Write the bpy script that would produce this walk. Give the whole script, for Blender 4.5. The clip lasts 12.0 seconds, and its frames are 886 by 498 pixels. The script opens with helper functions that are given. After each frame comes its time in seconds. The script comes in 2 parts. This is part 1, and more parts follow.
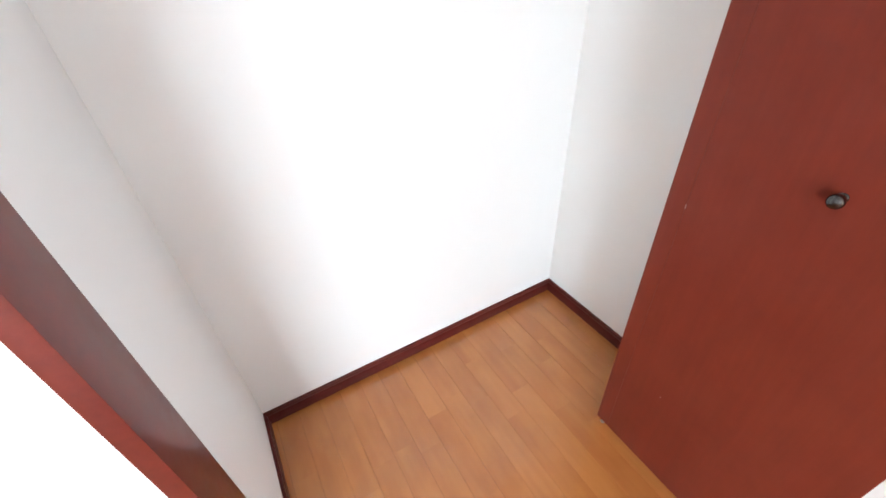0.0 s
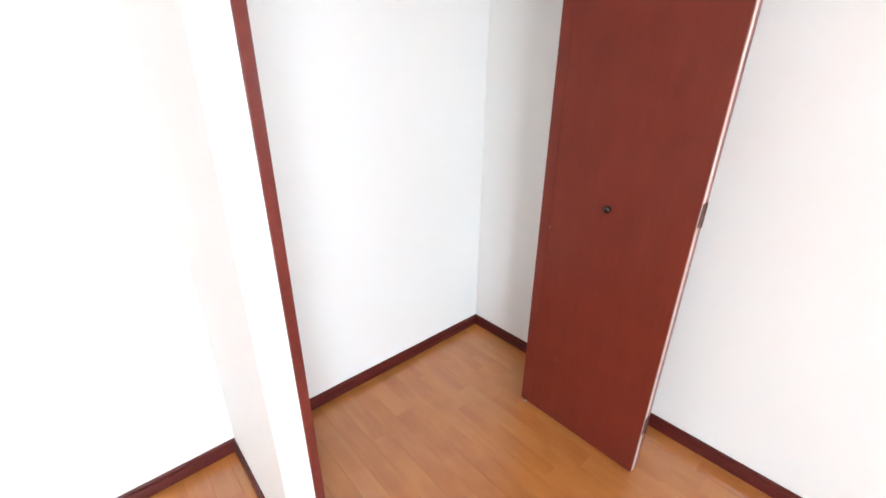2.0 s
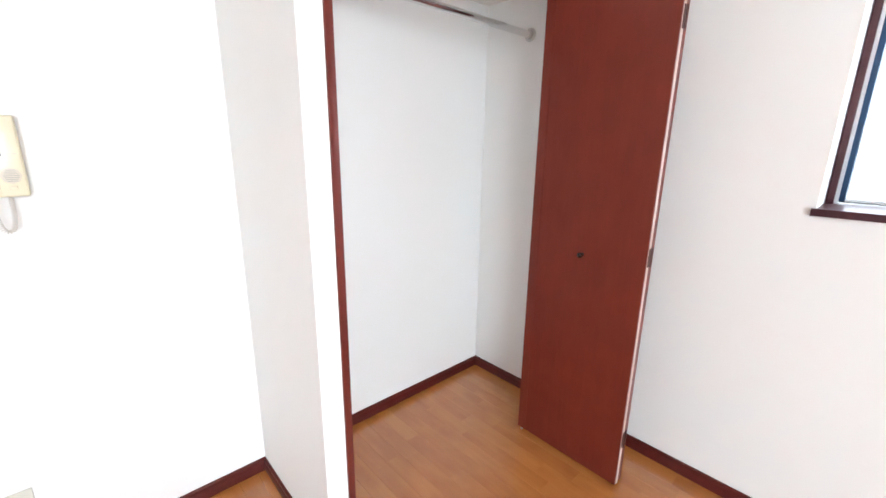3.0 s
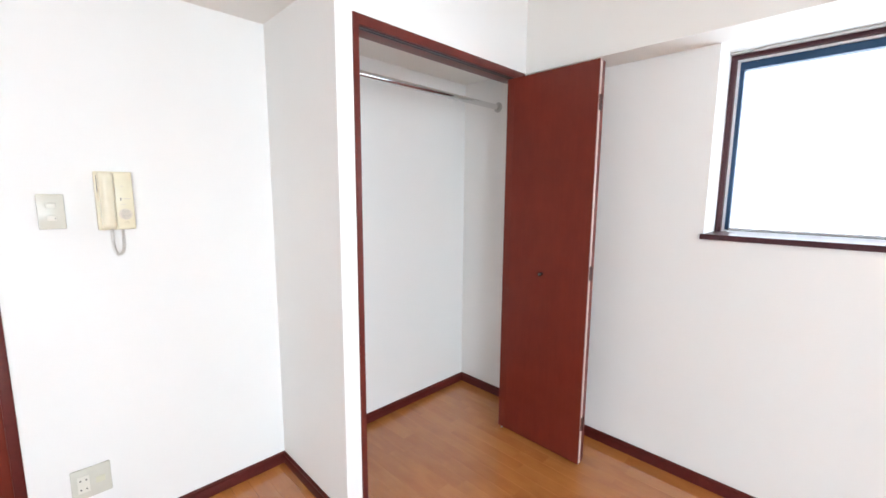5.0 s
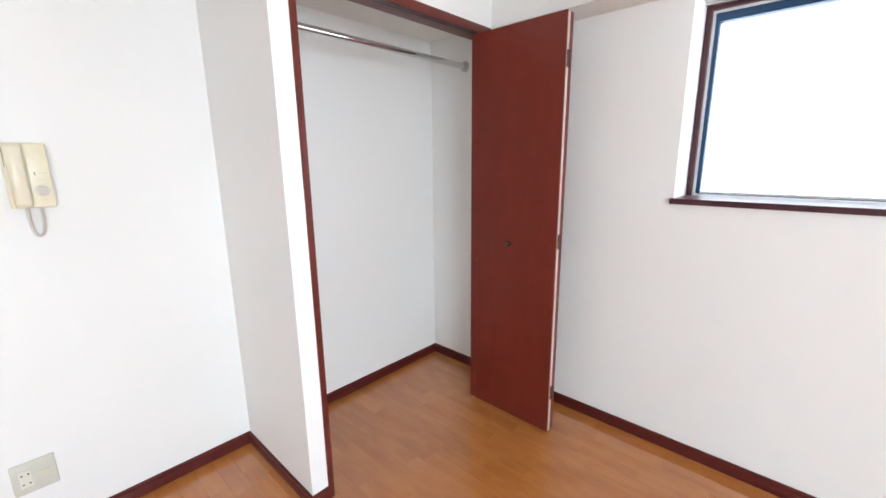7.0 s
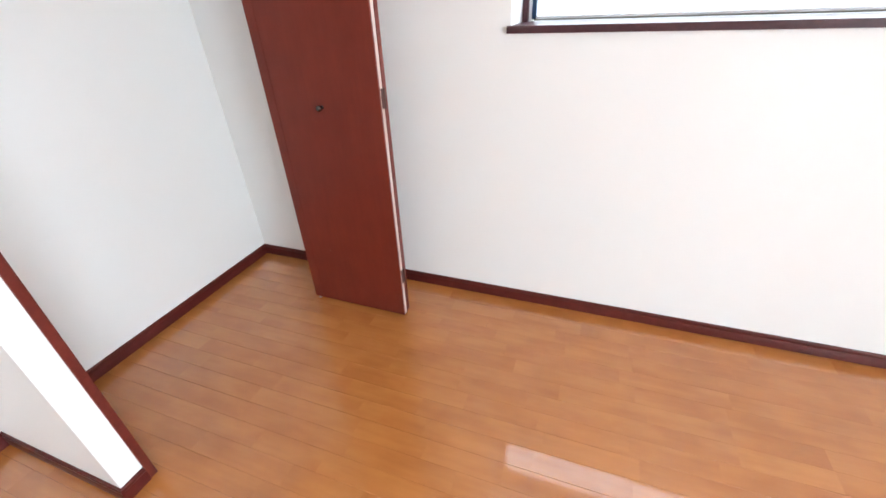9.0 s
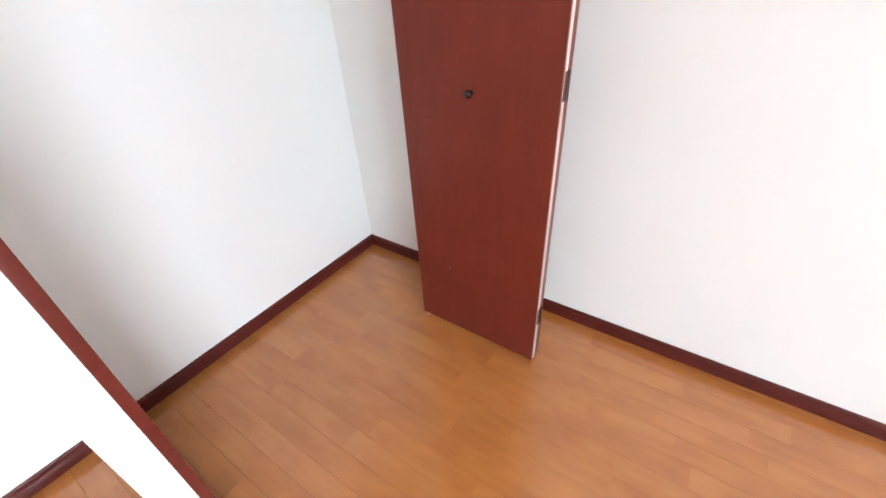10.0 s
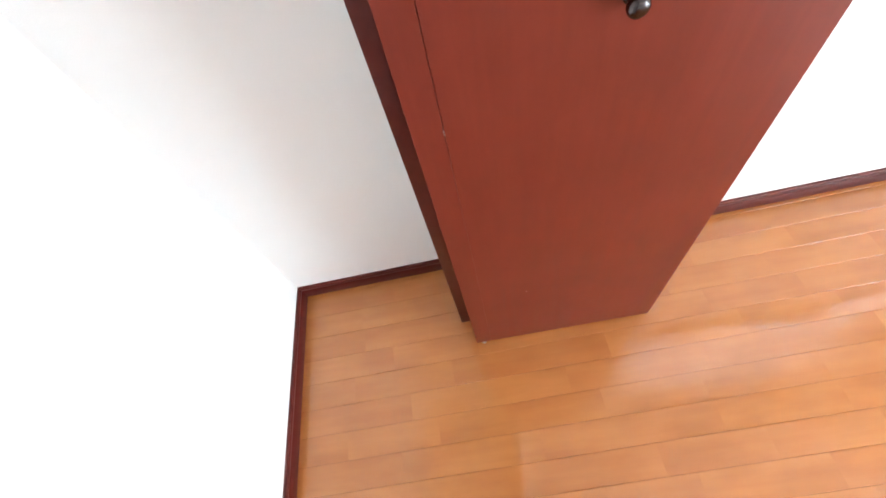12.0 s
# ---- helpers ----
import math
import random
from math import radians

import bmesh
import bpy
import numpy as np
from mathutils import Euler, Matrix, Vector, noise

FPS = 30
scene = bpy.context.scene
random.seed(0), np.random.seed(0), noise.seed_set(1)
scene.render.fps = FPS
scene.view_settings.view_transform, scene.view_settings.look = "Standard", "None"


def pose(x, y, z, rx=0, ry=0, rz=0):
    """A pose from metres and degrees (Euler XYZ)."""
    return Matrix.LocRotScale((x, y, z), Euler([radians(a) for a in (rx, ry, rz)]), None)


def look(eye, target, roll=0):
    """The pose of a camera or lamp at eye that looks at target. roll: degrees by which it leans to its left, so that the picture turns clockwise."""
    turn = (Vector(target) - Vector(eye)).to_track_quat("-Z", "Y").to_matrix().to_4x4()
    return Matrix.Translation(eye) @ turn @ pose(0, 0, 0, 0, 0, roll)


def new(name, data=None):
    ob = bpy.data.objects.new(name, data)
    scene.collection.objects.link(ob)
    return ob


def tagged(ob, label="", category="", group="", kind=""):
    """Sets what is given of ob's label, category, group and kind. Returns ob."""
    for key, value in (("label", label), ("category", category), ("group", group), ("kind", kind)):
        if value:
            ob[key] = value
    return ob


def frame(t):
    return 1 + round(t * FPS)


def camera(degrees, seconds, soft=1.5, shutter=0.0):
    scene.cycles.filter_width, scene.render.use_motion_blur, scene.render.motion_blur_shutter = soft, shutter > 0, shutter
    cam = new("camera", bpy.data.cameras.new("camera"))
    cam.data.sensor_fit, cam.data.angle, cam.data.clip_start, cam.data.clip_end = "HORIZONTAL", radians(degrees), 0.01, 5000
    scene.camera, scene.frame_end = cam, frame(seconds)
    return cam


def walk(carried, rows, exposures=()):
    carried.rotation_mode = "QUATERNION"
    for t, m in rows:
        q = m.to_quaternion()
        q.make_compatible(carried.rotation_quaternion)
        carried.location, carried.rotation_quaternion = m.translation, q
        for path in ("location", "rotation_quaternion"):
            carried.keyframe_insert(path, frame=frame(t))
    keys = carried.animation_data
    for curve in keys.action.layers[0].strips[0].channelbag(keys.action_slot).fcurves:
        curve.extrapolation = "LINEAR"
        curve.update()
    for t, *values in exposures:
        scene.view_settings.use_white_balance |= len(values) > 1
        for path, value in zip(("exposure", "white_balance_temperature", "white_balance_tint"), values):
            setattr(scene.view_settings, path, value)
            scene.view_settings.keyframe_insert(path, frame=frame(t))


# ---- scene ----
# ---- camera and its path ----
cam = camera(94.87, 12.0, soft=1.6)
PATH = [
    (0, pose(-1.053, -0.385, 1.296, 52.85, 2.92, -30.01)),
    (0.2, pose(-1.098, -0.419, 1.292, 50.43, 2.83, -32.58)),
    (0.5, pose(-1.189, -0.467, 1.287, 50.28, 1.86, -36.31)),
    (0.7, look((-1.237, -0.504, 1.293), (-0.305, 0.745, 0.040), -2.5)),
    (1, pose(-1.255, -0.567, 1.304, 53.38, 2.89, -38.52)),
    (1.5, pose(-1.376, -0.690, 1.323, 58.92, 1.23, -38.01)),
    (2, pose(-1.517, -0.788, 1.351, 66.83, -0.37, -41.82)),
    (2.5, pose(-1.671, -0.896, 1.367, 70.10, -0.09, -42.93)),
    (3, pose(-1.793, -1.009, 1.386, 75.67, -0.81, -42.51)),
    (5, pose(-2.127, -1.333, 1.378, 82.13, -0.41, -44.73)),
    (5.4, look((-2.129, -1.352, 1.382), (-0.727, 0.050, 1.118), 0.4)),
    (5.5, pose(-2.118, -1.346, 1.381, 81.59, -0.04, -45.31)),
    (6, pose(-2.096, -1.328, 1.372, 80.55, 0.12, -45.52)),
    (6.5, pose(-2.023, -1.338, 1.373, 80.01, 0.13, -42.96)),
    (7, look((-1.991, -1.338, 1.378), (-0.562, -0.006, 0.949), -0.6)),
    (7.4, look((-1.945, -1.347, 1.355), (-0.461, -0.115, 0.826), -1.3)),
    (7.5, pose(-1.934, -1.351, 1.363, 73.85, 1.47, -52.60)),
    (7.7, pose(-1.893, -1.370, 1.362, 72.31, 1.88, -57.23)),
    (9.3, look((-1.525, -1.107, 1.288), (0.040, -0.490, 0.207), -2.7)),
    (9.5, look((-1.4515, -1.032, 1.298), (0.013, -0.261, 0.175), -4.3)),
    (10, pose(-1.279, -0.813, 1.267, 54.35, 3.02, -55.79)),
    (10.5, pose(-1.098, -0.533, 1.263, 46.57, 5.46, -57.71)),
    (10.8, look((-1.048, -0.413, 1.238), (0.056, 0.447, -0.190), -6.9)),
    (11, look((-0.987, -0.328, 1.226), (0.133, 0.545, -0.182), -10.4)),
    (11.4, look((-0.862, -0.184, 1.218), (0.243, 0.510, -0.298), -10.2)),
    (11.5, pose(-0.818, -0.156, 1.210, 39.70, 6.87, -68.38)),
    (11.7, pose(-0.769, -0.097, 1.211, 37.72, 6.47, -81.51)),
    (11.8, pose(-0.734, -0.076, 1.209, 35.61, 8.76, -87.72)),
    (12, look((-0.698, -0.014, 1.209), (0.373, 0.142, -0.473), -18.6)),
]
EXPOSURE = [(0.0, 0.82), (1.5, 0.76), (3.0, 0.42), (5.0, 0.18), (7.5, 0.10), (9.5, 0.46), (10.5, 0.66), (12.0, 1.10)]
walk(cam, PATH, EXPOSURE)

# ---- world and lights ----
def make_world():
    w = bpy.data.worlds.new("world")
    scene.world = w
    w.use_nodes = True
    nt = w.node_tree
    sky = nt.nodes.new("ShaderNodeTexSky")
    sky.sky_type = "NISHITA"
    sky.sun_disc = False
    sky.sun_elevation = radians(55)
    sky.sun_rotation = radians(194)
    bg = nt.nodes["Background"]
    bg.inputs["Strength"].default_value = 0.06
    nt.links.new(sky.outputs["Color"], bg.inputs["Color"])


def area(name, place, target, sx, sy, watts, colour):
    d = bpy.data.lights.new(name, "AREA")
    d.shape, d.size, d.size_y, d.energy, d.color = "RECTANGLE", sx, sy, watts, colour
    ob = new(name, d)
    ob.matrix_world = look(place, target)
    return ob


make_world()
sun = new("sun", bpy.data.lights.new("sun", "SUN"))
sun.data.energy, sun.data.angle, sun.data.color = 3.7, radians(0.5), (1.0, 0.93, 0.82)
sun.matrix_world = look((-1.5, -6.0, 9.0), (0, 0, 0))
SKY = (0.775, 0.885, 0.99)
area("skylight_balcony", (-2.90, -4.30, 1.35), (-0.90, -1.90, 0.75), 2.20, 2.10, 112, SKY)
area("skylight_window", (0.35, -1.62, 1.61), (-3, -1.62, 1.3), 1.60, 0.90, 17, SKY)


# ---- materials ----
def mat(name, colour, rough=0.5, metal=0.0, spec=0.5):
    m = bpy.data.materials.new(name)
    m.use_nodes = True
    b = m.node_tree.nodes["Principled BSDF"]
    b.inputs["Base Color"].default_value = (*colour, 1)
    b.inputs["Roughness"].default_value = rough
    b.inputs["Metallic"].default_value = metal
    b.inputs["Specular IOR Level"].default_value = spec
    return m


def coords(nt, scale, space="Object"):
    tc = nt.nodes.new("ShaderNodeTexCoord")
    mp = nt.nodes.new("ShaderNodeMapping")
    mp.inputs["Scale"].default_value = scale
    nt.links.new(tc.outputs[space], mp.inputs["Vector"])
    return mp.outputs["Vector"]


def noise_node(nt, vec, scale, detail=3.0, rough=0.5):
    n = nt.nodes.new("ShaderNodeTexNoise")
    n.inputs["Scale"].default_value = scale
    n.inputs["Detail"].default_value = detail
    n.inputs["Roughness"].default_value = rough
    nt.links.new(vec, n.inputs["Vector"])
    return n.outputs["Fac"]


def ramp(nt, fac, stops):
    r = nt.nodes.new("ShaderNodeValToRGB")
    els = r.color_ramp.elements
    while len(els) < len(stops):
        els.new(0.5)
    for e, (p, c) in zip(els, stops):
        e.position, e.color = p, (*c, 1)
    nt.links.new(fac, r.inputs["Fac"])
    return r.outputs["Color"]


def mix(nt, fac, a, b, blend="MIX"):
    n = nt.nodes.new("ShaderNodeMix")
    n.data_type, n.blend_type = "RGBA", blend
    if isinstance(fac, float):
        n.inputs["Factor"].default_value = fac
    else:
        nt.links.new(fac, n.inputs["Factor"])
    nt.links.new(a, n.inputs["A"])
    nt.links.new(b, n.inputs["B"])
    return n.outputs["Result"]


def bump(nt, height, strength, distance=0.001):
    b = nt.nodes.new("ShaderNodeBump")
    b.inputs["Strength"].default_value = strength
    b.inputs["Distance"].default_value = distance
    nt.links.new(height, b.inputs["Height"])
    return b.outputs["Normal"]


def wallpaper_mat(name, colour):
    m = mat(name, colour, 0.62, spec=0.3)
    nt = m.node_tree
    b = nt.nodes["Principled BSDF"]
    v = coords(nt, (1, 1, 1))
    big = noise_node(nt, v, 1.3, 3)
    col = ramp(nt, big, [(0.3, tuple(c * 0.975 for c in colour)), (0.7, colour)])
    nt.links.new(col, b.inputs["Base Color"])
    fine = noise_node(nt, v, 420, 2, 0.6)
    weave = noise_node(nt, coords(nt, (90, 90, 900)), 1.0, 2)
    ad = nt.nodes.new("ShaderNodeMath")
    ad.operation = "ADD"
    nt.links.new(fine, ad.inputs[0])
    nt.links.new(weave, ad.inputs[1])
    nt.links.new(bump(nt, ad.outputs[0], 0.35, 0.0006), b.inputs["Normal"])
    return m


def laminate_mat(name, dark, light, rough=0.33, grain=(26, 26, 1.4), cloudy=0.6):
    m = mat(name, light, rough, spec=0.32)
    nt = m.node_tree
    b = nt.nodes["Principled BSDF"]
    v = coords(nt, grain)
    g = noise_node(nt, v, 4.0, 4, 0.55)
    cloud = noise_node(nt, coords(nt, (5, 5, 3)), 2.2, 4, 0.6)
    c1 = ramp(nt, g, [(0.25, dark), (0.75, light)])
    c2 = ramp(nt, cloud, [(0.34, (0.70, 0.63, 0.62)), (0.64, (1, 1, 1))])
    nt.links.new(mix(nt, cloudy, c1, c2, "MULTIPLY"), b.inputs["Base Color"])
    r = nt.nodes.new("ShaderNodeMapRange")
    r.inputs["To Min"].default_value, r.inputs["To Max"].default_value = rough - 0.04, rough + 0.08
    nt.links.new(g, r.inputs["Value"])
    nt.links.new(r.outputs["Result"], b.inputs["Roughness"])
    nt.links.new(bump(nt, g, 0.12, 0.0004), b.inputs["Normal"])
    return m


def plank_mat(name, island=False):
    m = mat(name, (0.45, 0.17, 0.05), 0.22, spec=0.5)
    nt = m.node_tree
    b = nt.nodes["Principled BSDF"]
    if island:
        info = nt.nodes.new("ShaderNodeNewGeometry").outputs["Random Per Island"]
    else:
        info = nt.nodes.new("ShaderNodeObjectInfo").outputs["Random"]
    tone = ramp(nt, info, [(0.0, (0.502, 0.190, 0.053)), (0.35, (0.526, 0.204, 0.056)), (0.65, (0.512, 0.196, 0.056)), (1.0, (0.540, 0.214, 0.060))])
    geo = nt.nodes.new("ShaderNodeNewGeometry")
    mp = nt.nodes.new("ShaderNodeMapping")
    mp.inputs["Scale"].default_value = (30, 2.4, 1)
    nt.links.new(geo.outputs["Position"], mp.inputs["Vector"])
    shift = nt.nodes.new("ShaderNodeCombineXYZ")
    mul = nt.nodes.new("ShaderNodeMath")
    mul.operation = "MULTIPLY"
    mul.inputs[1].default_value = 37.0
    nt.links.new(info, mul.inputs[0])
    nt.links.new(mul.outputs[0], shift.inputs[1])
    nt.links.new(mul.outputs[0], shift.inputs[2])
    nt.links.new(shift.outputs[0], mp.inputs["Location"])
    g = noise_node(nt, mp.outputs["Vector"], 1.0, 5, 0.6)
    gc = ramp(nt, g, [(0.3, (0.84, 0.79, 0.75)), (0.62, (1, 1, 1))])
    cm = nt.nodes.new("ShaderNodeMapping")
    cm.inputs["Scale"].default_value = (9, 4.5, 1)
    nt.links.new(geo.outputs["Position"], cm.inputs["Vector"])
    nt.links.new(shift.outputs[0], cm.inputs["Location"])
    blot = ramp(nt, noise_node(nt, cm.outputs["Vector"], 1.0, 3), [(0.34, (0.82, 0.76, 0.70)), (0.62, (1, 1, 1))])
    grained = mix(nt, 0.55, tone, gc, "MULTIPLY")
    nt.links.new(mix(nt, 0.7, grained, blot, "MULTIPLY"), b.inputs["Base Color"])
    wide = noise_node(nt, geo.outputs["Position"], 2.5, 4)
    r = nt.nodes.new("ShaderNodeMapRange")
    r.inputs["To Min"].default_value, r.inputs["To Max"].default_value = 0.09, 0.16
    nt.links.new(wide, r.inputs["Value"])
    nt.links.new(r.outputs["Result"], b.inputs["Roughness"])
    wavy = noise_node(nt, geo.outputs["Position"], 14, 2)
    nt.links.new(bump(nt, wavy, 0.03, 0.002), b.inputs["Normal"])
    b.inputs["Coat Weight"].default_value = 0.75
    b.inputs["Coat Roughness"].default_value = 0.045
    return m


def plastic_mat(name, colour, rough=0.35):
    m = mat(name, colour, rough)
    nt = m.node_tree
    b = nt.nodes["Principled BSDF"]
    n = noise_node(nt, coords(nt, (1, 1, 1)), 18, 4)
    col = ramp(nt, n, [(0.3, tuple(c * 0.93 for c in colour)), (0.7, colour)])
    nt.links.new(col, b.inputs["Base Color"])
    nt.links.new(bump(nt, noise_node(nt, coords(nt, (1, 1, 1)), 900, 1), 0.08, 0.0003), b.inputs["Normal"])
    return m


WALL = wallpaper_mat("white_wallpaper", (0.86, 0.857, 0.838))
CEIL = wallpaper_mat("ceiling_paper", (0.84, 0.82, 0.78))
RED = laminate_mat("mahogany_laminate", (0.158, 0.0240, 0.0135), (0.180, 0.0275, 0.0155), grain=(20, 20, 1.0), cloudy=0.42)
TRIM = laminate_mat("mahogany_trim", (0.120, 0.020, 0.015), (0.158, 0.027, 0.019), 0.30, grain=(14, 14, 14))
BASE = laminate_mat("dark_baseboard_vinyl", (0.085, 0.012, 0.010), (0.115, 0.017, 0.013), 0.32, grain=(10, 10, 10))
# Mahogany trim with window shade and glare veil put into its darker plum colour.
WTRIM = laminate_mat("shade_tinted_window_trim", (0.058, 0.020, 0.026), (0.085, 0.030, 0.036), 0.30, grain=(14, 14, 14))
EDGE = mat("raw_cream_edge", (0.62, 0.52, 0.46), 0.6)
PLANK = plank_mat("maple_plank")
PLANKS = plank_mat("maple_planks_far", True)
SUB = mat("floor_joint_dark", (0.10, 0.035, 0.012), 0.7)
CHROME = mat("chrome", (0.80, 0.80, 0.80), 0.10, 1.0)
STEEL = mat("brushed_steel", (0.55, 0.55, 0.54), 0.30, 1.0)
PEWTER = mat("dark_pewter", (0.085, 0.08, 0.08), 0.24, 1.0)
BRONZE = mat("bronze_hinge", (0.085, 0.035, 0.030), 0.45, 0.4)
TRACK = mat("dark_track", (0.06, 0.055, 0.06), 0.4, 0.7)
# Dark aluminium; the blue fringe against bright sky is put into its colour.
SASH = mat("fringe_blue_aluminium", (0.016, 0.055, 0.125), 0.35, 0.3)
SASHW = mat("white_gasket", (0.75, 0.76, 0.78), 0.4)
CREAM = plastic_mat("aged_cream_plastic", (0.80, 0.74, 0.55), 0.25)
GLOSS = plastic_mat("glossy_cream_plastic", (0.80, 0.74, 0.57), 0.09)
CREAMD = plastic_mat("aged_cream_plastic_panel", (0.77, 0.70, 0.51), 0.35)
PLATE = plastic_mat("ivory_switch_plate", (0.64, 0.63, 0.55), 0.10)
BLANK = plastic_mat("faded_blank_module", (0.62, 0.61, 0.47))
ROCKER = plastic_mat("pale_rocker", (0.71, 0.69, 0.61))
CORD = mat("pale_grey_cord", (0.60, 0.57, 0.52), 0.35)
GREY = mat("grey_speaker", (0.64, 0.58, 0.48), 0.6)
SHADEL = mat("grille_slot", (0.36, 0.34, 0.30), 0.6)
SHADE = mat("dark_print", (0.22, 0.20, 0.17), 0.6)
DARK = mat("dark_slot", (0.03, 0.03, 0.03), 0.5)
GLASS = mat("window_glass", (1, 1, 1), 0.0)
GLASS.node_tree.nodes["Principled BSDF"].inputs["Transmission Weight"].default_value = 1.0
GLASS.node_tree.nodes["Principled BSDF"].inputs["IOR"].default_value = 1.1


# ---- building helpers ----
def bm_box(bm, a, b, bevel=0.0, segs=2):
    res = bmesh.ops.create_cube(bm, size=1.0)
    vs = res["verts"]
    lo = [min(p, q) for p, q in zip(a, b)]
    hi = [max(p, q) for p, q in zip(a, b)]
    for v in vs:
        v.co = Vector([lo[i] if v.co[i] < 0 else hi[i] for i in range(3)])
    if bevel:
        es = list({e for v in vs for e in v.link_edges})
        bmesh.ops.bevel(bm, geom=es, offset=bevel, segments=segs, affect="EDGES", profile=0.6)
    return bm


def bm_cyl(bm, p, q, r, segs=24, r2=None):
    p, q = Vector(p), Vector(q)
    d = q - p
    res = bmesh.ops.create_cone(bm, cap_ends=True, segments=segs, radius1=r, radius2=r if r2 is None else r2, depth=d.length)
    m = Matrix.Translation((p + q) / 2) @ d.to_track_quat("Z", "Y").to_matrix().to_4x4()
    bmesh.ops.transform(bm, matrix=m, verts=res["verts"])
    return bm


def bm_lathe(bm, profile, m, segs=32):
    """profile: (radius, height) along local z."""
    rings = []
    for r, h in profile:
        rings.append([bm.verts.new(m @ Vector((r * math.cos(2 * math.pi * i / segs), r * math.sin(2 * math.pi * i / segs), h))) for i in range(segs)])
    for a, b in zip(rings, rings[1:]):
        for i in range(segs):
            bm.faces.new((a[i], a[(i + 1) % segs], b[(i + 1) % segs], b[i]))
    bm.faces.new(rings[0][::-1])
    bm.faces.new(rings[-1])
    return bm


def part(name, bm, material, parent=None, label="", smooth=False, kind=""):
    bmesh.ops.recalc_face_normals(bm, faces=bm.faces)
    me = bpy.data.meshes.new(name)
    bm.to_mesh(me)
    bm.free()
    if smooth:
        me.shade_smooth()
        me.set_sharp_from_angle(angle=radians(35))
    me.materials.append(material)
    ob = new(name, me)
    if parent:
        ob.parent = parent
    if label or kind:
        tagged(ob, label=label, kind=kind)
    return ob


def thing(name, place, label, category, group=""):
    e = new(name)
    e.location = place
    return tagged(e, label=label, category=category, group=group)


def boxes(*pairs, bevel=0.0):
    bm = bmesh.new()
    for a, b in pairs:
        bm_box(bm, a, b, bevel)
    return bm


def structure(name, bm, material, label, smooth=False):
    return part(name, bm, material, None, label, smooth, "structure")


def bm_extrude(bm, outline, p, q, out):
    """outline: (depth from the wall, height) points, swept straight from p to q; out: the direction away from the wall."""
    p, q, out = Vector(p), Vector(q), Vector(out)
    rings = [[bm.verts.new(e + out * d + Vector((0, 0, h))) for d, h in outline] for e in (p, q)]
    n = len(outline)
    for i in range(n):
        bm.faces.new((rings[0][i], rings[0][(i + 1) % n], rings[1][(i + 1) % n], rings[1][i]))
    bm.faces.new(rings[0][::-1])
    bm.faces.new(rings[1])


# ---- dimensions ----
WEST, SOUTH, NORTH = -3.90, -3.75, 0.606
TOP = 2.40
XB, XC0, XC1, XL = -1.340, -1.269, -1.245, -1.255
JD = 0.099
HEAD_TOP, HEAD_BOT = 2.0165, 1.979
BEAM_X, BEAM_Z = -0.183, 2.017
WIN_Y0, WIN_Y1 = -0.862, -2.38
SILL_Z = 1.203
REVEAL = 0.20
BAL_X0, BAL_X1 = -3.70, -1.80
DOOR_X0, DOOR_X1 = -3.06, -2.245
CLOSET_TOP = 2.10
NOOK_TOP = 2.115
HB = 0.060

# ---- the large structure ----
structure("wall_north", boxes(((DOOR_X1, NORTH, 0), (0.0, NORTH + 0.12, TOP)), ((WEST, NORTH, 0), (DOOR_X0, NORTH + 0.12, TOP)),
          ((DOOR_X0, NORTH, 2.0), (DOOR_X1, NORTH + 0.12, TOP))), WALL, "white vinyl wallpapered wall with fine texture")
structure("wall_east", boxes(((0, WIN_Y0, 0), (REVEAL + 0.10, NORTH + 0.12, TOP)), ((0, SOUTH, 0), (REVEAL + 0.10, WIN_Y1, TOP)),
          ((0, WIN_Y1, 0), (REVEAL + 0.10, WIN_Y0, SILL_Z - 0.024)), ((0, WIN_Y1, BEAM_Z), (REVEAL + 0.10, WIN_Y0, TOP))), WALL,
          "white wallpapered outer wall with a deep window recess")
structure("wall_south", boxes(((WEST - 0.12, SOUTH - 0.12, 0), (BAL_X0, SOUTH, TOP)), ((BAL_X1, SOUTH - 0.12, 0), (REVEAL + 0.10, SOUTH, TOP)),
          ((BAL_X0, SOUTH - 0.12, 2.02), (BAL_X1, SOUTH, TOP)), ((BAL_X0, SOUTH - 0.12, 0), (BAL_X1, SOUTH, 0.04))), WALL,
          "white wallpapered wall with a wide balcony opening")
structure("wall_west", boxes(((WEST - 0.12, SOUTH, 0), (WEST, NORTH + 0.12, TOP))), WALL, "plain white wallpapered wall")
structure("wall_partition", boxes(((XB, 0, 0), (XC0, JD, TOP)), ((XB, JD, 0), (XL, NORTH, TOP)), ((XC0, 0, HEAD_TOP), (BEAM_X, JD, TOP)),
          ((BEAM_X, 0, BEAM_Z), (0, JD, TOP)), ((-0.191, 0.004, 0), (0, 0.070, HEAD_BOT)), ((-0.191, 0.004, HEAD_BOT), (0, JD, BEAM_Z))), WALL,
          "white wallpapered closet partition, smooth square corner")
structure("wall_beam", boxes(((BEAM_X, SOUTH, BEAM_Z), (0, 0, TOP))), CEIL, "boxed wallpapered beam above the window")
structure("ceiling", boxes(((WEST - 0.12, SOUTH - 0.12, TOP), (REVEAL + 0.10, NORTH + 0.12, TOP + 0.1))), CEIL, "white papered ceiling")
structure("ceiling_closet", boxes(((XL, JD, CLOSET_TOP), (0, NORTH, CLOSET_TOP + 0.05))), CEIL, "white papered closet ceiling")
structure("ceiling_soffit", boxes(((WEST, 0, NOOK_TOP), (XB, NORTH, TOP))), CEIL, "lowered papered soffit over the doorway")
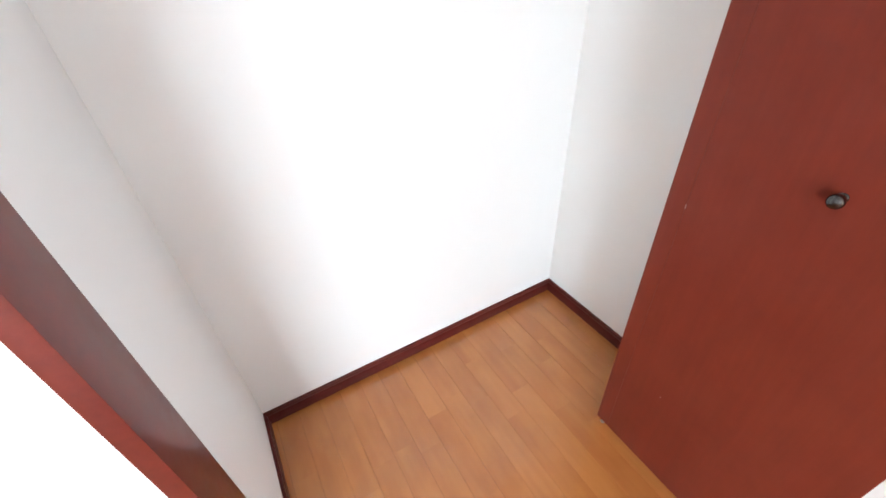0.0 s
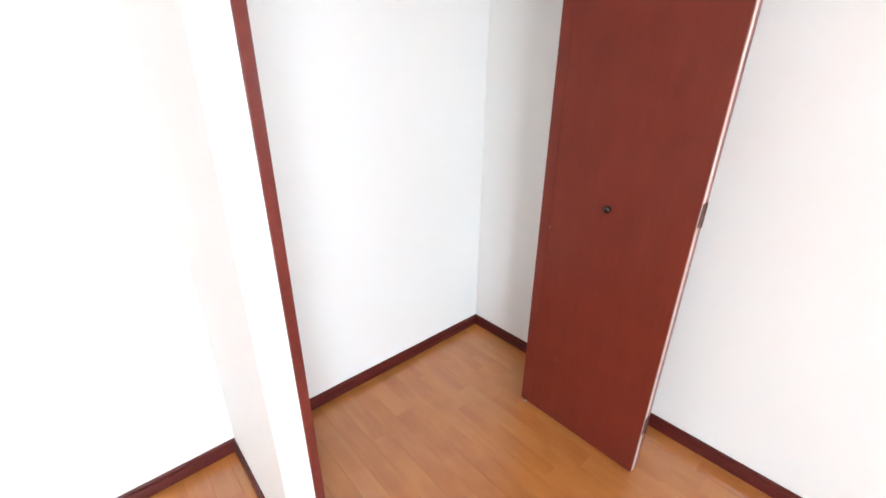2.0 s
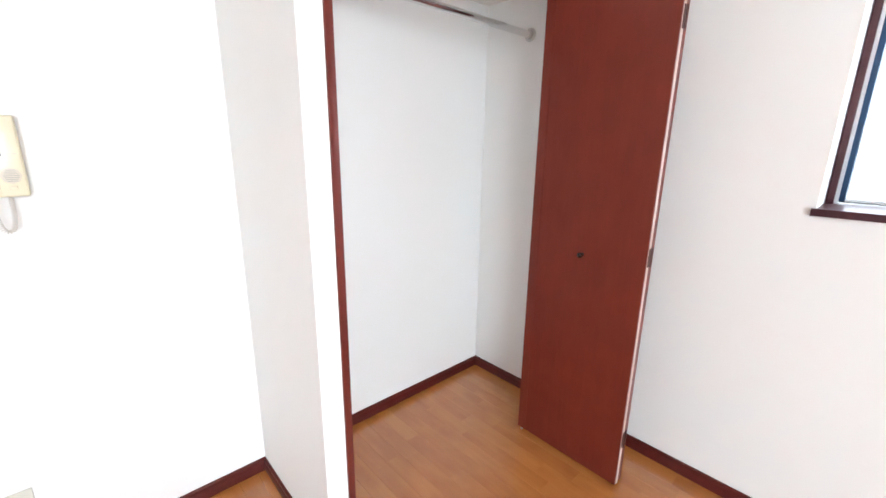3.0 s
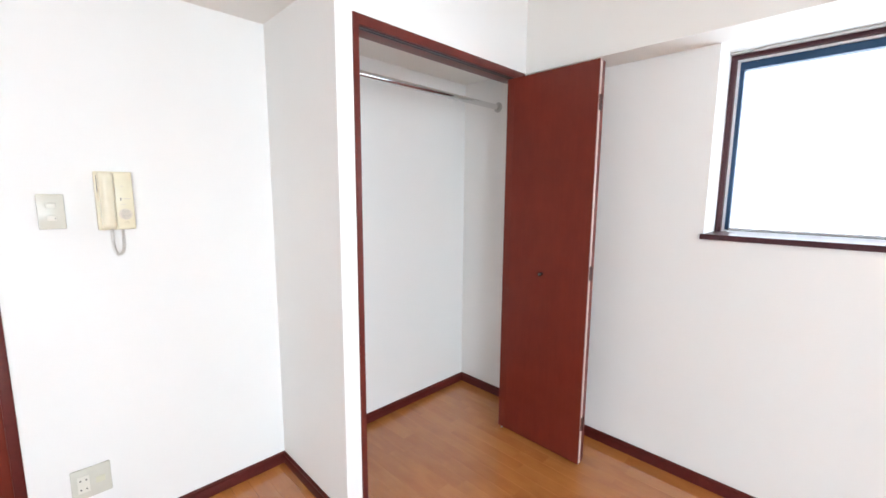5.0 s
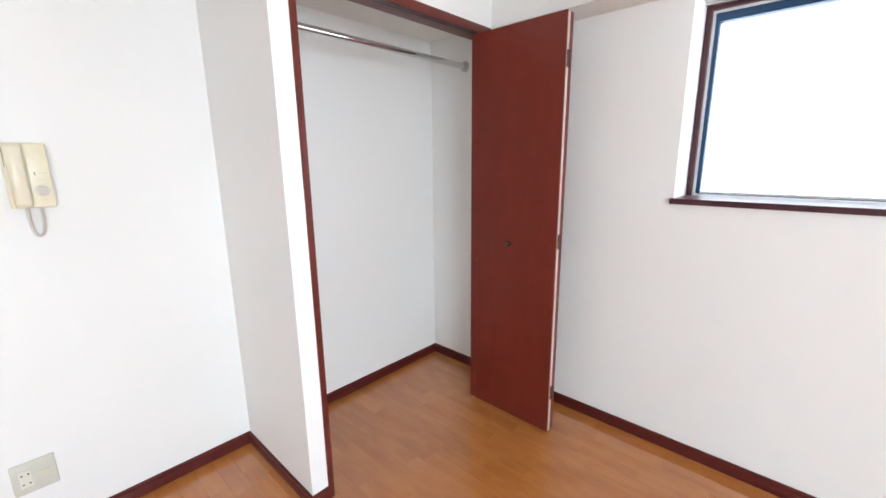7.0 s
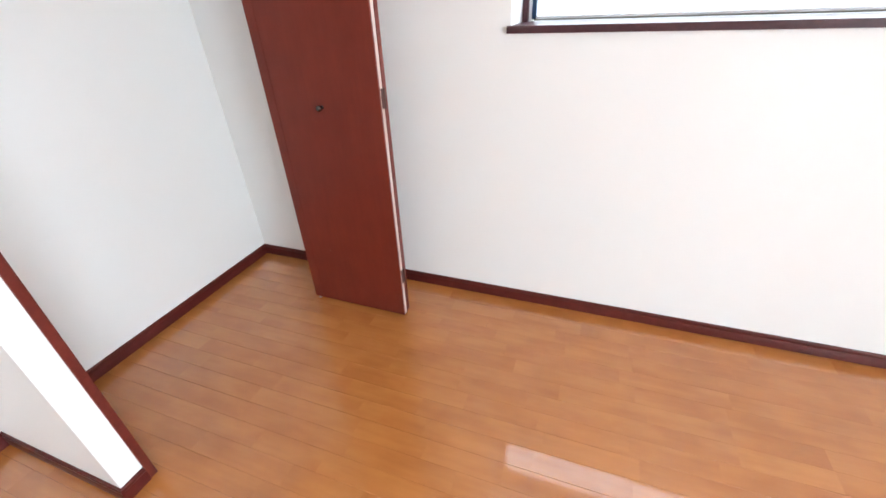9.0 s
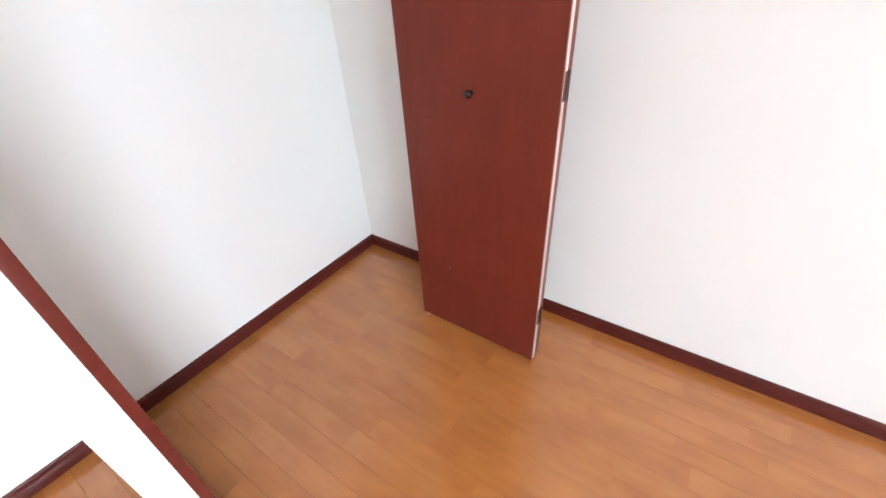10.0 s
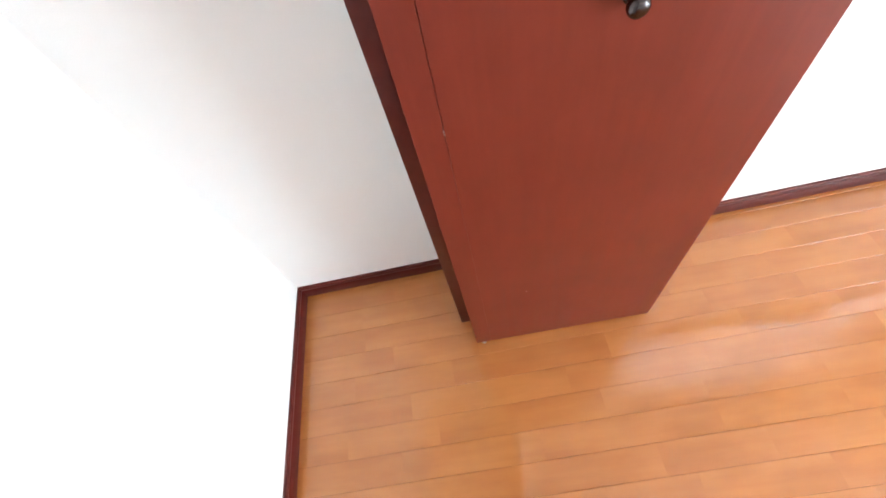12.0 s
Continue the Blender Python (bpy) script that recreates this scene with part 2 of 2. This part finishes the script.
floor = structure("floor", boxes(((WEST - 0.12, SOUTH - 0.12, -0.10), (REVEAL + 0.10, NORTH + 0.12, -0.0035))), SUB, "light maple strip flooring, glossy, worn")

# ---- baseboards ----
BB = [(0, 0), (0.0095, 0), (0.0095, 0.040), (0.0083, 0.042), (0.0083, 0.0435), (0.0092, 0.045), (0.0090, 0.052), (0.0072, 0.0535), (0.0072, 0.055), (0.0075, 0.0565), (0.0060, 0.0595), (0.0040, HB), (0, HB)]


def baseboard(name, *runs):
    bm = bmesh.new()
    for p, q, out in runs:
        bm_extrude(bm, BB, (*p, 0), (*q, 0), (*out, 0))
    return structure(name, bm, BASE, "dark red-brown vinyl baseboard with fine grooves", True)


T = 0.0095
baseboard("baseboard", ((0, SOUTH), (0, 0.004), (-1, 0)))
baseboard("baseboard", ((0, 0.070), (0, NORTH), (-1, 0)))
baseboard("baseboard", ((XL, NORTH), (-T, NORTH), (0, -1)))
baseboard("baseboard", ((XL, JD), (XL, NORTH - T), (1, 0)))
baseboard("baseboard", ((DOOR_X1, NORTH), (XB, NORTH), (0, -1)))
baseboard("baseboard", ((XB, -T), (XB, NORTH - T), (-1, 0)), ((XB, 0), (XC0 - 0.001, 0), (0, -1)))
baseboard("baseboard", ((WEST, SOUTH), (WEST, NORTH), (1, 0)))
baseboard("baseboard", ((WEST + T, SOUTH), (BAL_X0, SOUTH), (0, 1)))
baseboard("baseboard", ((BAL_X1, SOUTH), (-T, SOUTH), (0, 1)))

# ---- closet opening: casing and track ----
structure("trim", boxes(((XC0 + 0.0, -0.006, 0), (XC1, JD + 0.004, HEAD_TOP)), bevel=0.0015), TRIM, "mahogany closet door casing", True)
structure("trim", boxes(((XC1, -0.006, HEAD_BOT), (-0.212, JD + 0.004, HEAD_TOP)), bevel=0.0015), TRIM, "mahogany closet head casing", True)
structure("trim", boxes(((-0.212, -0.006, 0), (-0.191, 0.074, HEAD_TOP)), bevel=0.0015), TRIM, "mahogany closet door casing", True)
trk = thing("door_track", (-0.72, 0.018, HEAD_BOT - 0.005), "dark metal sliding track under the closet head", "door track")
part("channel", boxes(((-0.508, -0.012, 0.002), (0.499, -0.008, 0.0049)), ((-0.508, 0.008, 0.002), (0.499, 0.012, 0.0049)), ((-0.508, -0.008, 0.004), (0.499, 0.008, 0.0049))), TRACK, trk)

# ---- bifold door ----
LX0, LY0, LX1, LY1 = -0.289, 0.038, -0.294, -0.468
LZ0, LZ1 = 0.010, 1.9755
TH = 0.024


def bifold():
    door = thing("bifold_door", (LX0, LY0, 0), "dark mahogany folding closet door, folded open against the jamb", "folding door")
    d = Vector((LX1 - LX0, LY1 - LY0))
    length = d.length
    ang = math.atan2(d.y, d.x)
    # local frame: x runs along the leaf to the fold, y is towards the window wall
    def local(ob):
        ob.matrix_local = Matrix.Rotation(ang, 4, "Z")
        return ob
    lead = part("leaf", boxes(((0.0429, 0.0, LZ0), (length, TH, LZ1)), ((0.0, 0.0, LZ0), (0.0421, TH, LZ1)), ((0.03, 0.0016, LZ0 + 0.002), (0.055, TH - 0.001, LZ1 - 0.002)), bevel=0.0005), RED, door,
                "mahogany laminate panel with a long groove")
    local(lead)
    local(part("edge_strip", boxes(((length, 0.0085, LZ0 + 0.002), (length + 0.0012, TH + 0.002, LZ1 - 0.002))), EDGE, door, "unpainted cream edge of the panel"))
    back = part("leaf", boxes(((0.006, 0.0, LZ0), (length - 0.001, TH, LZ1)), bevel=0.0007), RED, door)
    # the second panel is hinged at the fold and lies just behind the first
    fold = Vector((math.cos(ang), math.sin(ang))) * length
    side = Vector((-math.sin(ang), math.cos(ang)))
    gap = 0.012
    basep = fold + side * (TH + gap)
    a2 = ang + 0.030
    start = basep - Vector((math.cos(a2), math.sin(a2))) * length
    back.matrix_local = Matrix.Translation((start.x, start.y, 0)) @ Matrix.Rotation(a2, 4, "Z")
    # hinges
    for hz in (0.224, 0.999, 1.790):
        h = part("hinge", boxes(((length - 0.001, 0.0100, hz - 0.035), (length + 0.0032, TH + 0.017, hz + 0.035)), bevel=0.001), BRONZE, door, "bronze butt hinge")
        local(h)
        bm = bmesh.new()
        bm_cyl(bm, (length + 0.004, TH + 0.0055, hz - 0.036), (length + 0.004, TH + 0.0055, hz + 0.036), 0.0038, 12)
        part("pin", bm, BRONZE, h, "", True)
    # knob with a small rose, faces the room
    m = Matrix.Translation((length * 0.505, 0.0, 0.963)) @ Matrix.Rotation(radians(90), 4, "X")
    bm = bmesh.new()
    prof = [(0.0001, 0.0), (0.0078, 0.0), (0.0078, 0.0010), (0.0056, 0.003), (0.0048, 0.006), (0.0052, 0.010), (0.0085, 0.0125), (0.0110, 0.016), (0.0117, 0.020), (0.0108, 0.024), (0.0080, 0.0268), (0.0040, 0.0282), (0.0001, 0.0286)]
    bm_lathe(bm, prof, m)
    local(part("knob", bm, PEWTER, door, "round dark pewter knob", True))
    # small chips in the laminate
    for cx, cz, cr in ((0.150, 0.310, 0.0013), (0.0420, 0.843, 0.0011), (0.0423, 0.838, 0.0009)):
        bm = bmesh.new()
        bm_cyl(bm, (cx, -0.00025, cz), (cx, 0.001, cz), cr, 7)
        local(part("chip", bm, EDGE, door, "tiny pale chip in the laminate"))
    # guide pins under and over the free edge
    bm = bmesh.new()
    bm_cyl(bm, (0.022, 0.004, 0.0), (0.022, 0.004, LZ0 + 0.001), 0.0042, 12)
    bm_cyl(bm, (0.022, 0.004, 0.0), (0.022, 0.004, 0.0022), 0.0068, 14)
    local(part("bottom_pin", bm, STEEL, door, "small bright steel foot pin"))
    bm = bmesh.new()
    bm_cyl(bm, (0.022, TH / 2, LZ1 - 0.001), (0.022, TH / 2, HEAD_BOT - 0.002), 0.004, 12)
    local(part("top_pin", bm, STEEL, door, "small bright steel guide pin"))


bifold()

# ---- closet rail ----
rail = thing("clothes_rail", (-0.628, 0.323, 1.915), "chrome closet hanging rail between two round wall flanges", "clothes rail")
bm = bmesh.new()
bm_cyl(bm, (XL + 0.628 + 0.004, 0, 0), (0.628 - 0.004, 0, 0), 0.0165, 32)
part("tube", bm, CHROME, rail, "polished chrome tube", True)
for sx, x in ((1, XL + 0.628), (-1, 0.628)):
    bm = bmesh.new()
    m = Matrix.Translation((x, 0, 0)) @ Matrix.Rotation(radians(90) * sx, 4, "Y")
    bm_lathe(bm, [(0.0001, 0.0), (0.031, 0.0), (0.031, 0.003), (0.028, 0.005), (0.0225, 0.006), (0.0215, 0.020), (0.0200, 0.022), (0.0001, 0.022)], m)
    part("flange", bm, STEEL, rail, "round steel socket flange", True)

# ---- window ----
def window():
    w = tagged(new("window_1"), label="aluminium window in a deep wood-framed recess, bright daylight behind", category="window", kind="structure")
    w.location = (0, 0, 0)
    x = REVEAL
    y0, y1, z0, z1 = WIN_Y0, WIN_Y1, SILL_Z, BEAM_Z
    fy0, fy1, fz1 = y0 - 0.002, y1 + 0.002, z1 - 0.006
    # wooden surround
    def ring(a0, a1, b0, b1, xa, xb, wd):
        return boxes(((xa, a1, b1 - wd), (xb, a0, b1)), ((xa, a0 - wd, b0), (xb, a0, b1 - wd)), ((xa, a1, b0), (xb, a1 + wd, b1 - wd)), bevel=0.001)
    part("window_surround", ring(fy0, fy1, z0, fz1, x - 0.004, x + 0.09, 0.021), WTRIM, w, "mahogany wooden window surround, shade and glare tinted in", True)
    part("gasket", ring(fy0 - 0.021, fy1 + 0.021, z0, fz1 - 0.021, x + 0.02, x + 0.09, 0.010), SASHW, w, "white painted inner strip")
    a0, a1, b1 = fy0 - 0.031, fy1 + 0.031, fz1 - 0.031
    part("sash_frame", boxes(((x + 0.03, a1, b1 - 0.034), (x + 0.075, a0, b1)), ((x + 0.03, a0 - 0.017, z0 + 0.008), (x + 0.075, a0, b1 - 0.034)),
         ((x + 0.03, a1, z0 + 0.008), (x + 0.075, a1 + 0.017, b1 - 0.034)), bevel=0.0015), SASH, w, "dark aluminium sash, blue sky fringe tinted in", True)
    part("bottom_rail", boxes(((x + 0.03, a1 + 0.017, z0 + 0.008), (x + 0.075, a0 - 0.017, z0 + 0.018)), bevel=0.0015), SASHW, w, "pale aluminium bottom rail", True)
    g = part("pane", boxes(((x + 0.052, a1 + 0.02, z0 + 0.015), (x + 0.056, a0 - 0.02, b1 - 0.04))), GLASS, w, "clear glass")
    g.visible_shadow = False
    part("window_sill", boxes(((-0.016, y1 - 0.012, z0 - 0.024), (0.0, y0 + 0.012, z0)), ((0.0, y1, z0 - 0.024), (x + 0.09, y0, z0)), bevel=0.0008), WTRIM, w, "mahogany window sill board, shade and glare tinted in")
    r = thing("curtain_rail", (x - 0.02, (fy0 + fy1) / 2, z1 - 0.001 - 0.006), "slim pale metal curtain rail above the window", "curtain rail")
    h = (fy0 - fy1) / 2
    part("rail", boxes(((-0.008, -h - 0.02, -0.006), (0.008, h + 0.02, 0.006)), bevel=0.002), STEEL, r)
    part("end_cap", boxes(((-0.010, h + 0.02, -0.010), (0.010, h + 0.026, 0.008)), bevel=0.002), SASHW, r, "white plastic end cap")
    part("end_cap", boxes(((-0.010, -h - 0.026, -0.010), (0.010, -h - 0.02, 0.008)), bevel=0.002), SASHW, r, "white plastic end cap")
    part("bracket", boxes(((0.008, h - 0.05, -0.004), (0.030, h - 0.03, 0.004))), STEEL, r)
    part("bracket", boxes(((0.008, -h + 0.03, -0.004), (0.030, -h + 0.05, 0.004))), STEEL, r)


window()

# ---- balcony door behind, closes the room ----
def balcony():
    w = tagged(new("window_2"), label="two-leaf aluminium balcony window, fringe blue like the sash", category="window", kind="structure")
    y, x0, x1 = SOUTH - 0.06, BAL_X0, BAL_X1
    mid = (x0 + x1) / 2
    part("window_frame", boxes(((x0, y - 0.04, 0.04), (x0 + 0.04, y + 0.04, 2.02)), ((x1 - 0.04, y - 0.04, 0.04), (x1, y + 0.04, 2.02)),
         ((x0 + 0.04, y - 0.04, 1.98), (x1 - 0.04, y + 0.04, 2.02)), ((x0 + 0.04, y - 0.04, 0.04), (x1 - 0.04, y + 0.04, 0.07)), bevel=0.001), SASH, w)
    part("meeting_stile", boxes(((mid - 0.03, y - 0.03, 0.07), (mid + 0.03, y + 0.03, 1.98)), bevel=0.001), SASH, w)
    for a, b in ((x0 + 0.04, mid - 0.03), (mid + 0.03, x1 - 0.04)):
        g = part("pane", boxes(((a, y - 0.002, 0.07), (b, y + 0.002, 1.98))), GLASS, w)
        g.visible_shadow = False


balcony()

# ---- entrance door at the nook ----
def hall_door():
    d = tagged(new("door_1"), label="closed dark mahogany room door in its casing", category="door", kind="structure")
    y = NORTH
    # The casing takes the darker baseboard colour to stand for dimness here.
    part("door_casing", boxes(((DOOR_X1 - 0.030, y - 0.008, 0), (DOOR_X1, y + 0.12, 2.0)), ((DOOR_X0, y - 0.008, 0), (DOOR_X0 + 0.030, y + 0.12, 2.0)),
         ((DOOR_X0 + 0.030, y - 0.008, 1.97), (DOOR_X1 - 0.030, y + 0.12, 2.0)), bevel=0.0015), BASE, d, "mahogany door casing, dimness tinted in with the baseboard colour", True)
    part("door_leaf", boxes(((DOOR_X0 + 0.032, y + 0.020, 0.008), (DOOR_X1 - 0.032, y + 0.056, 1.967)), bevel=0.002), RED, d, "mahogany laminate door leaf", True)
    bm = bmesh.new()
    bm_cyl(bm, (DOOR_X0 + 0.09, y - 0.03, 0.95), (DOOR_X0 + 0.09, y + 0.02, 0.95), 0.010, 20)
    bm_cyl(bm, (DOOR_X0 + 0.09, y - 0.03, 0.95), (DOOR_X0 + 0.20, y - 0.03, 0.95), 0.009, 20)
    part("door_handle", bm, STEEL, d, "steel lever handle", True)


hall_door()


# ---- things on the nook wall ----
def switch_plate():
    t = thing("light_switch", (-2.0965, NORTH, 1.304), "ivory two-rocker wall light switch plate, slightly glossy", "light switch")
    part("plate", boxes(((-0.035, -0.0095, -0.060), (0.035, 0.0, 0.060)), bevel=0.0045), PLATE, t, "", True)
    part("insert", boxes(((-0.0150, -0.0078, -0.046), (0.0150, -0.0055, 0.046)), bevel=0.0004), PLATE, t)
    for z in (0.0215, -0.0215):
        r = part("rocker", boxes(((-0.0125, -0.0175, z - 0.0085), (0.0125, -0.0070, z + 0.0085)), bevel=0.0022), ROCKER, t, "pale rocker", True)
    part("mark", boxes(((0.007, -0.0178, -0.0235), (0.009, -0.0170, -0.0205))), DARK, t, "tiny dark lamp")


def wall_outlet():
    t = thing("wall_outlet", (-2.077, NORTH, 0.284), "ivory double wall outlet plate with four round holes and a blank", "wall outlet")
    part("plate", boxes(((-0.058, -0.0075, -0.060), (0.058, 0.0, 0.060)), bevel=0.0035), PLATE, t, "", True)
    s = part("socket", boxes(((-0.040, -0.0100, -0.033), (-0.006, -0.0060, 0.033)), bevel=0.0012), ROCKER, t, "white four-hole modular socket", True)
    for x in (-0.0315, -0.0145):
        for z in (-0.019, 0.017):
            bm = bmesh.new()
            bm_cyl(bm, (x, -0.0103, z), (x, -0.0085, z), 0.0030, 14)
            part("hole", bm, DARK, s)
    part("blank_cover", boxes(((0.012, -0.0100, -0.012), (0.040, -0.0060, 0.012)), bevel=0.0012), BLANK, t, "yellowed blank module", True)


def intercom():
    t = thing("intercom", (-1.924, NORTH, 1.34), "aged cream wall intercom with handset, speaker grille and coiled cord", "intercom phone")
    part("base", boxes(((-0.055, -0.032, -0.1055), (0.055, 0.0, 0.1055)), bevel=0.006), CREAMD, t, "yellowed cream base", True)
    part("front_panel", boxes(((0.001, -0.0345, -0.1015), (0.052, -0.030, 0.1015)), bevel=0.002), CREAM, t, "", True)
    part("cradle", boxes(((-0.050, -0.0335, -0.098), (-0.002, -0.030, 0.098)), bevel=0.0015), CREAMD, t, "cream handset cradle")
    part("slit", boxes(((-0.0495, -0.0340, 0.030), (-0.0475, -0.0330, 0.090))), SHADE, t, "thin dark slit")
    # handset: a bowed bar with a bulge at both ends
    bm = bmesh.new()
    rings = []
    n = 28
    for i in range(n + 1):
        u = i / n
        z = -0.100 + 0.203 * u
        e = abs(2 * u - 1)
        end = min(1.0, (1 - e) * 9) ** 0.5
        w = (0.0205 + 0.0015 * e ** 2) * (0.80 + 0.20 * end)
        front = -0.058 - 0.010 * (1 - e ** 2.2) + 0.010 * (1 - end)
        back = -0.033
        prof = []
        for k in range(20):
            a = 2 * math.pi * k / 20
            cx, cy = math.cos(a), math.sin(a)
            px = w * math.copysign(abs(cx) ** 0.72, cx)
            py = (front + back) / 2 + (back - front) / 2 * math.copysign(abs(cy) ** 0.80, cy)
            prof.append(bm.verts.new((px - 0.0245, py, z)))
        rings.append(prof)
    for a, b in zip(rings, rings[1:]):
        for k in range(20):
            bm.faces.new((a[k], a[(k + 1) % 20], b[(k + 1) % 20], b[k]))
    bm.faces.new(rings[0][::-1])
    bm.faces.new(rings[-1])
    part("handset", bm, GLOSS, t, "glossy cream handset", True)
    bm = bmesh.new()
    bm_cyl(bm, (0.0265, -0.0352, -0.049), (0.0265, -0.0330, -0.049), 0.0215, 8)
    sp = part("speaker", bm, GREY, t, "grey octagonal speaker grille")
    for k in range(7):
        z = -0.049 + (k - 3) * 0.0048
        h = 0.016 - abs(k - 3) * 0.0022
        part("slot", boxes(((0.0275 - h, -0.0356, z - 0.0007), (0.0275 + h, -0.0350, z + 0.0007))), SHADEL, sp)
    for nm, a, b in (("lamp", (0.018, 0.052), (0.026, 0.055)), ("icon", (0.014, 0.001), (0.0175, 0.012)), ("lettering", (0.024, 0.006), (0.046, 0.009)), ("lettering", (0.014, -0.014), (0.030, -0.012))):
        part(nm, boxes(((a[0], -0.0352, a[1]), (b[0], -0.0340, b[1]))), SHADE if nm == "icon" else GREY, t, "small dark print")
    part("call_button", boxes(((0.020, -0.0375, -0.086), (0.034, -0.0340, -0.076)), bevel=0.0015), CREAM, t, "cream call button", True)
    # coiled cord hanging in a loop from the handset to the base
    path = []
    for i in range(61):
        u = i / 60
        a = math.pi * (u - math.sin(2 * math.pi * u) / (2 * math.pi) * 0.9)
        x = -0.019 + 0.034 * (1 - math.cos(a)) / 2
        z = -0.102 - 0.098 * math.sin(a) ** 0.5 if 0 < u < 1 else -0.102
        path.append(Vector((x, -0.040 + 0.018 * u, z)))
    # even steps along the loop
    dist = [0.0]
    for a, b in zip(path, path[1:]):
        dist.append(dist[-1] + (b - a).length)
    even = []
    for i in range(61):
        want = dist[-1] * i / 60
        k = max(j for j in range(60) if dist[j] <= want + 1e-9)
        even.append(path[k].lerp(path[k + 1], (want - dist[k]) / max(1e-9, dist[k + 1] - dist[k])))
    path = even
    cu = bpy.data.curves.new("cord", "CURVE")
    cu.dimensions, cu.bevel_depth, cu.bevel_resolution = "3D", 0.0011, 2
    sp = cu.splines.new("POLY")
    pts = []
    total = 60 * 14
    for i in range(total + 1):
        f = i / total * 60
        k = min(59, int(f))
        p = path[k].lerp(path[k + 1], f - k)
        tan = (path[k + 1] - path[k]).normalized()
        s1 = tan.cross(Vector((0, 1, 0))).normalized()
        s2 = tan.cross(s1)
        ang = i * 0.30
        pts.append(p + (s1 * math.cos(ang) + s2 * math.sin(ang)) * 0.0050)
    sp.points.add(len(pts) - 1)
    for q, p in zip(sp.points, pts):
        q.co = (*p, 1)
    tmp = bpy.data.objects.new("cord_path", cu)
    me = bpy.data.meshes.new_from_object(tmp)
    bpy.data.objects.remove(tmp)
    me.name = "cord"
    me.materials.clear()
    me.materials.append(CORD)
    cord = new("cord", me)
    cord.parent = t
    tagged(cord, label="coiled pale grey cord")


switch_plate()
wall_outlet()
intercom()

# ---- floor strips: the nearest are single pieces, the rest is one mesh ----
STRIP = 0.0755
GAP = 0.0004
JOINT = 0.00004
LENGTHS = (0.303, 0.3785, 0.454, 0.265)


def plank_mesh(w, length):
    bm = bmesh.new()
    bm_box(bm, (0, 0, -0.004), (w, length, 0.0))
    top = [v for v in bm.verts if v.co.z > -0.001]
    es = [e for e in bm.edges if all(v in top for v in e.verts) and abs(e.verts[0].co.x - e.verts[1].co.x) < 1e-6]
    bmesh.ops.bevel(bm, geom=es, offset=0.0005, segments=1, affect="EDGES")
    me = bpy.data.meshes.new("plank")
    bm.to_mesh(me)
    bm.free()
    me.materials.append(PLANK)
    return me


def lay_floor():
    rng = random.Random(11)
    cache = {}
    far_v, far_f = [], []
    first = -0.0215
    n = 0
    k = 0
    while True:
        x1 = first - (k - 1) * STRIP
        x0 = x1 - STRIP
        k += 1
        x1 = min(x1, 0.0)
        if x1 <= WEST:
            break
        x0 = max(x0, WEST)
        y = NORTH
        cut = rng.uniform(0.08, 0.40)
        while y > SOUTH + 0.001:
            length = cut if cut else rng.choice(LENGTHS)
            cut = 0
            y0 = max(y - length, SOUTH)
            w, l = x1 - x0 - GAP, y - y0 - JOINT
            if x0 > -2.30 and y > -1.75 and n < 298:
                key = (round(w, 4), round(l, 3))
                if key not in cache:
                    cache[key] = plank_mesh(w, l)
                ob = new("plank", cache[key])
                ob.parent = floor
                ob.location = (x0 + GAP / 2, y0 + JOINT / 2, rng.uniform(-0.00010, 0.0))
                ob.rotation_euler = (rng.gauss(0, 0.0002), rng.gauss(0, 0.0022), 0)
                n += 1
            else:
                b = len(far_v)
                for z in (-0.004, 0.0):
                    far_v.extend([(x0 + GAP / 2, y0, z), (x1 - GAP / 2, y0, z), (x1 - GAP / 2, y - JOINT, z), (x0 + GAP / 2, y - JOINT, z)])
                far_f.extend([(b + 4, b + 5, b + 6, b + 7), (b, b + 3, b + 2, b + 1), (b, b + 1, b + 5, b + 4), (b + 1, b + 2, b + 6, b + 5), (b + 2, b + 3, b + 7, b + 6), (b + 3, b, b + 4, b + 7)])
            y = y0
    me = bpy.data.meshes.new("planks")
    me.from_pydata(far_v, [], far_f)
    me.materials.append(PLANKS)
    ob = new("planks", me)
    ob.parent = floor
    tagged(ob, kind="stuff")


lay_floor()
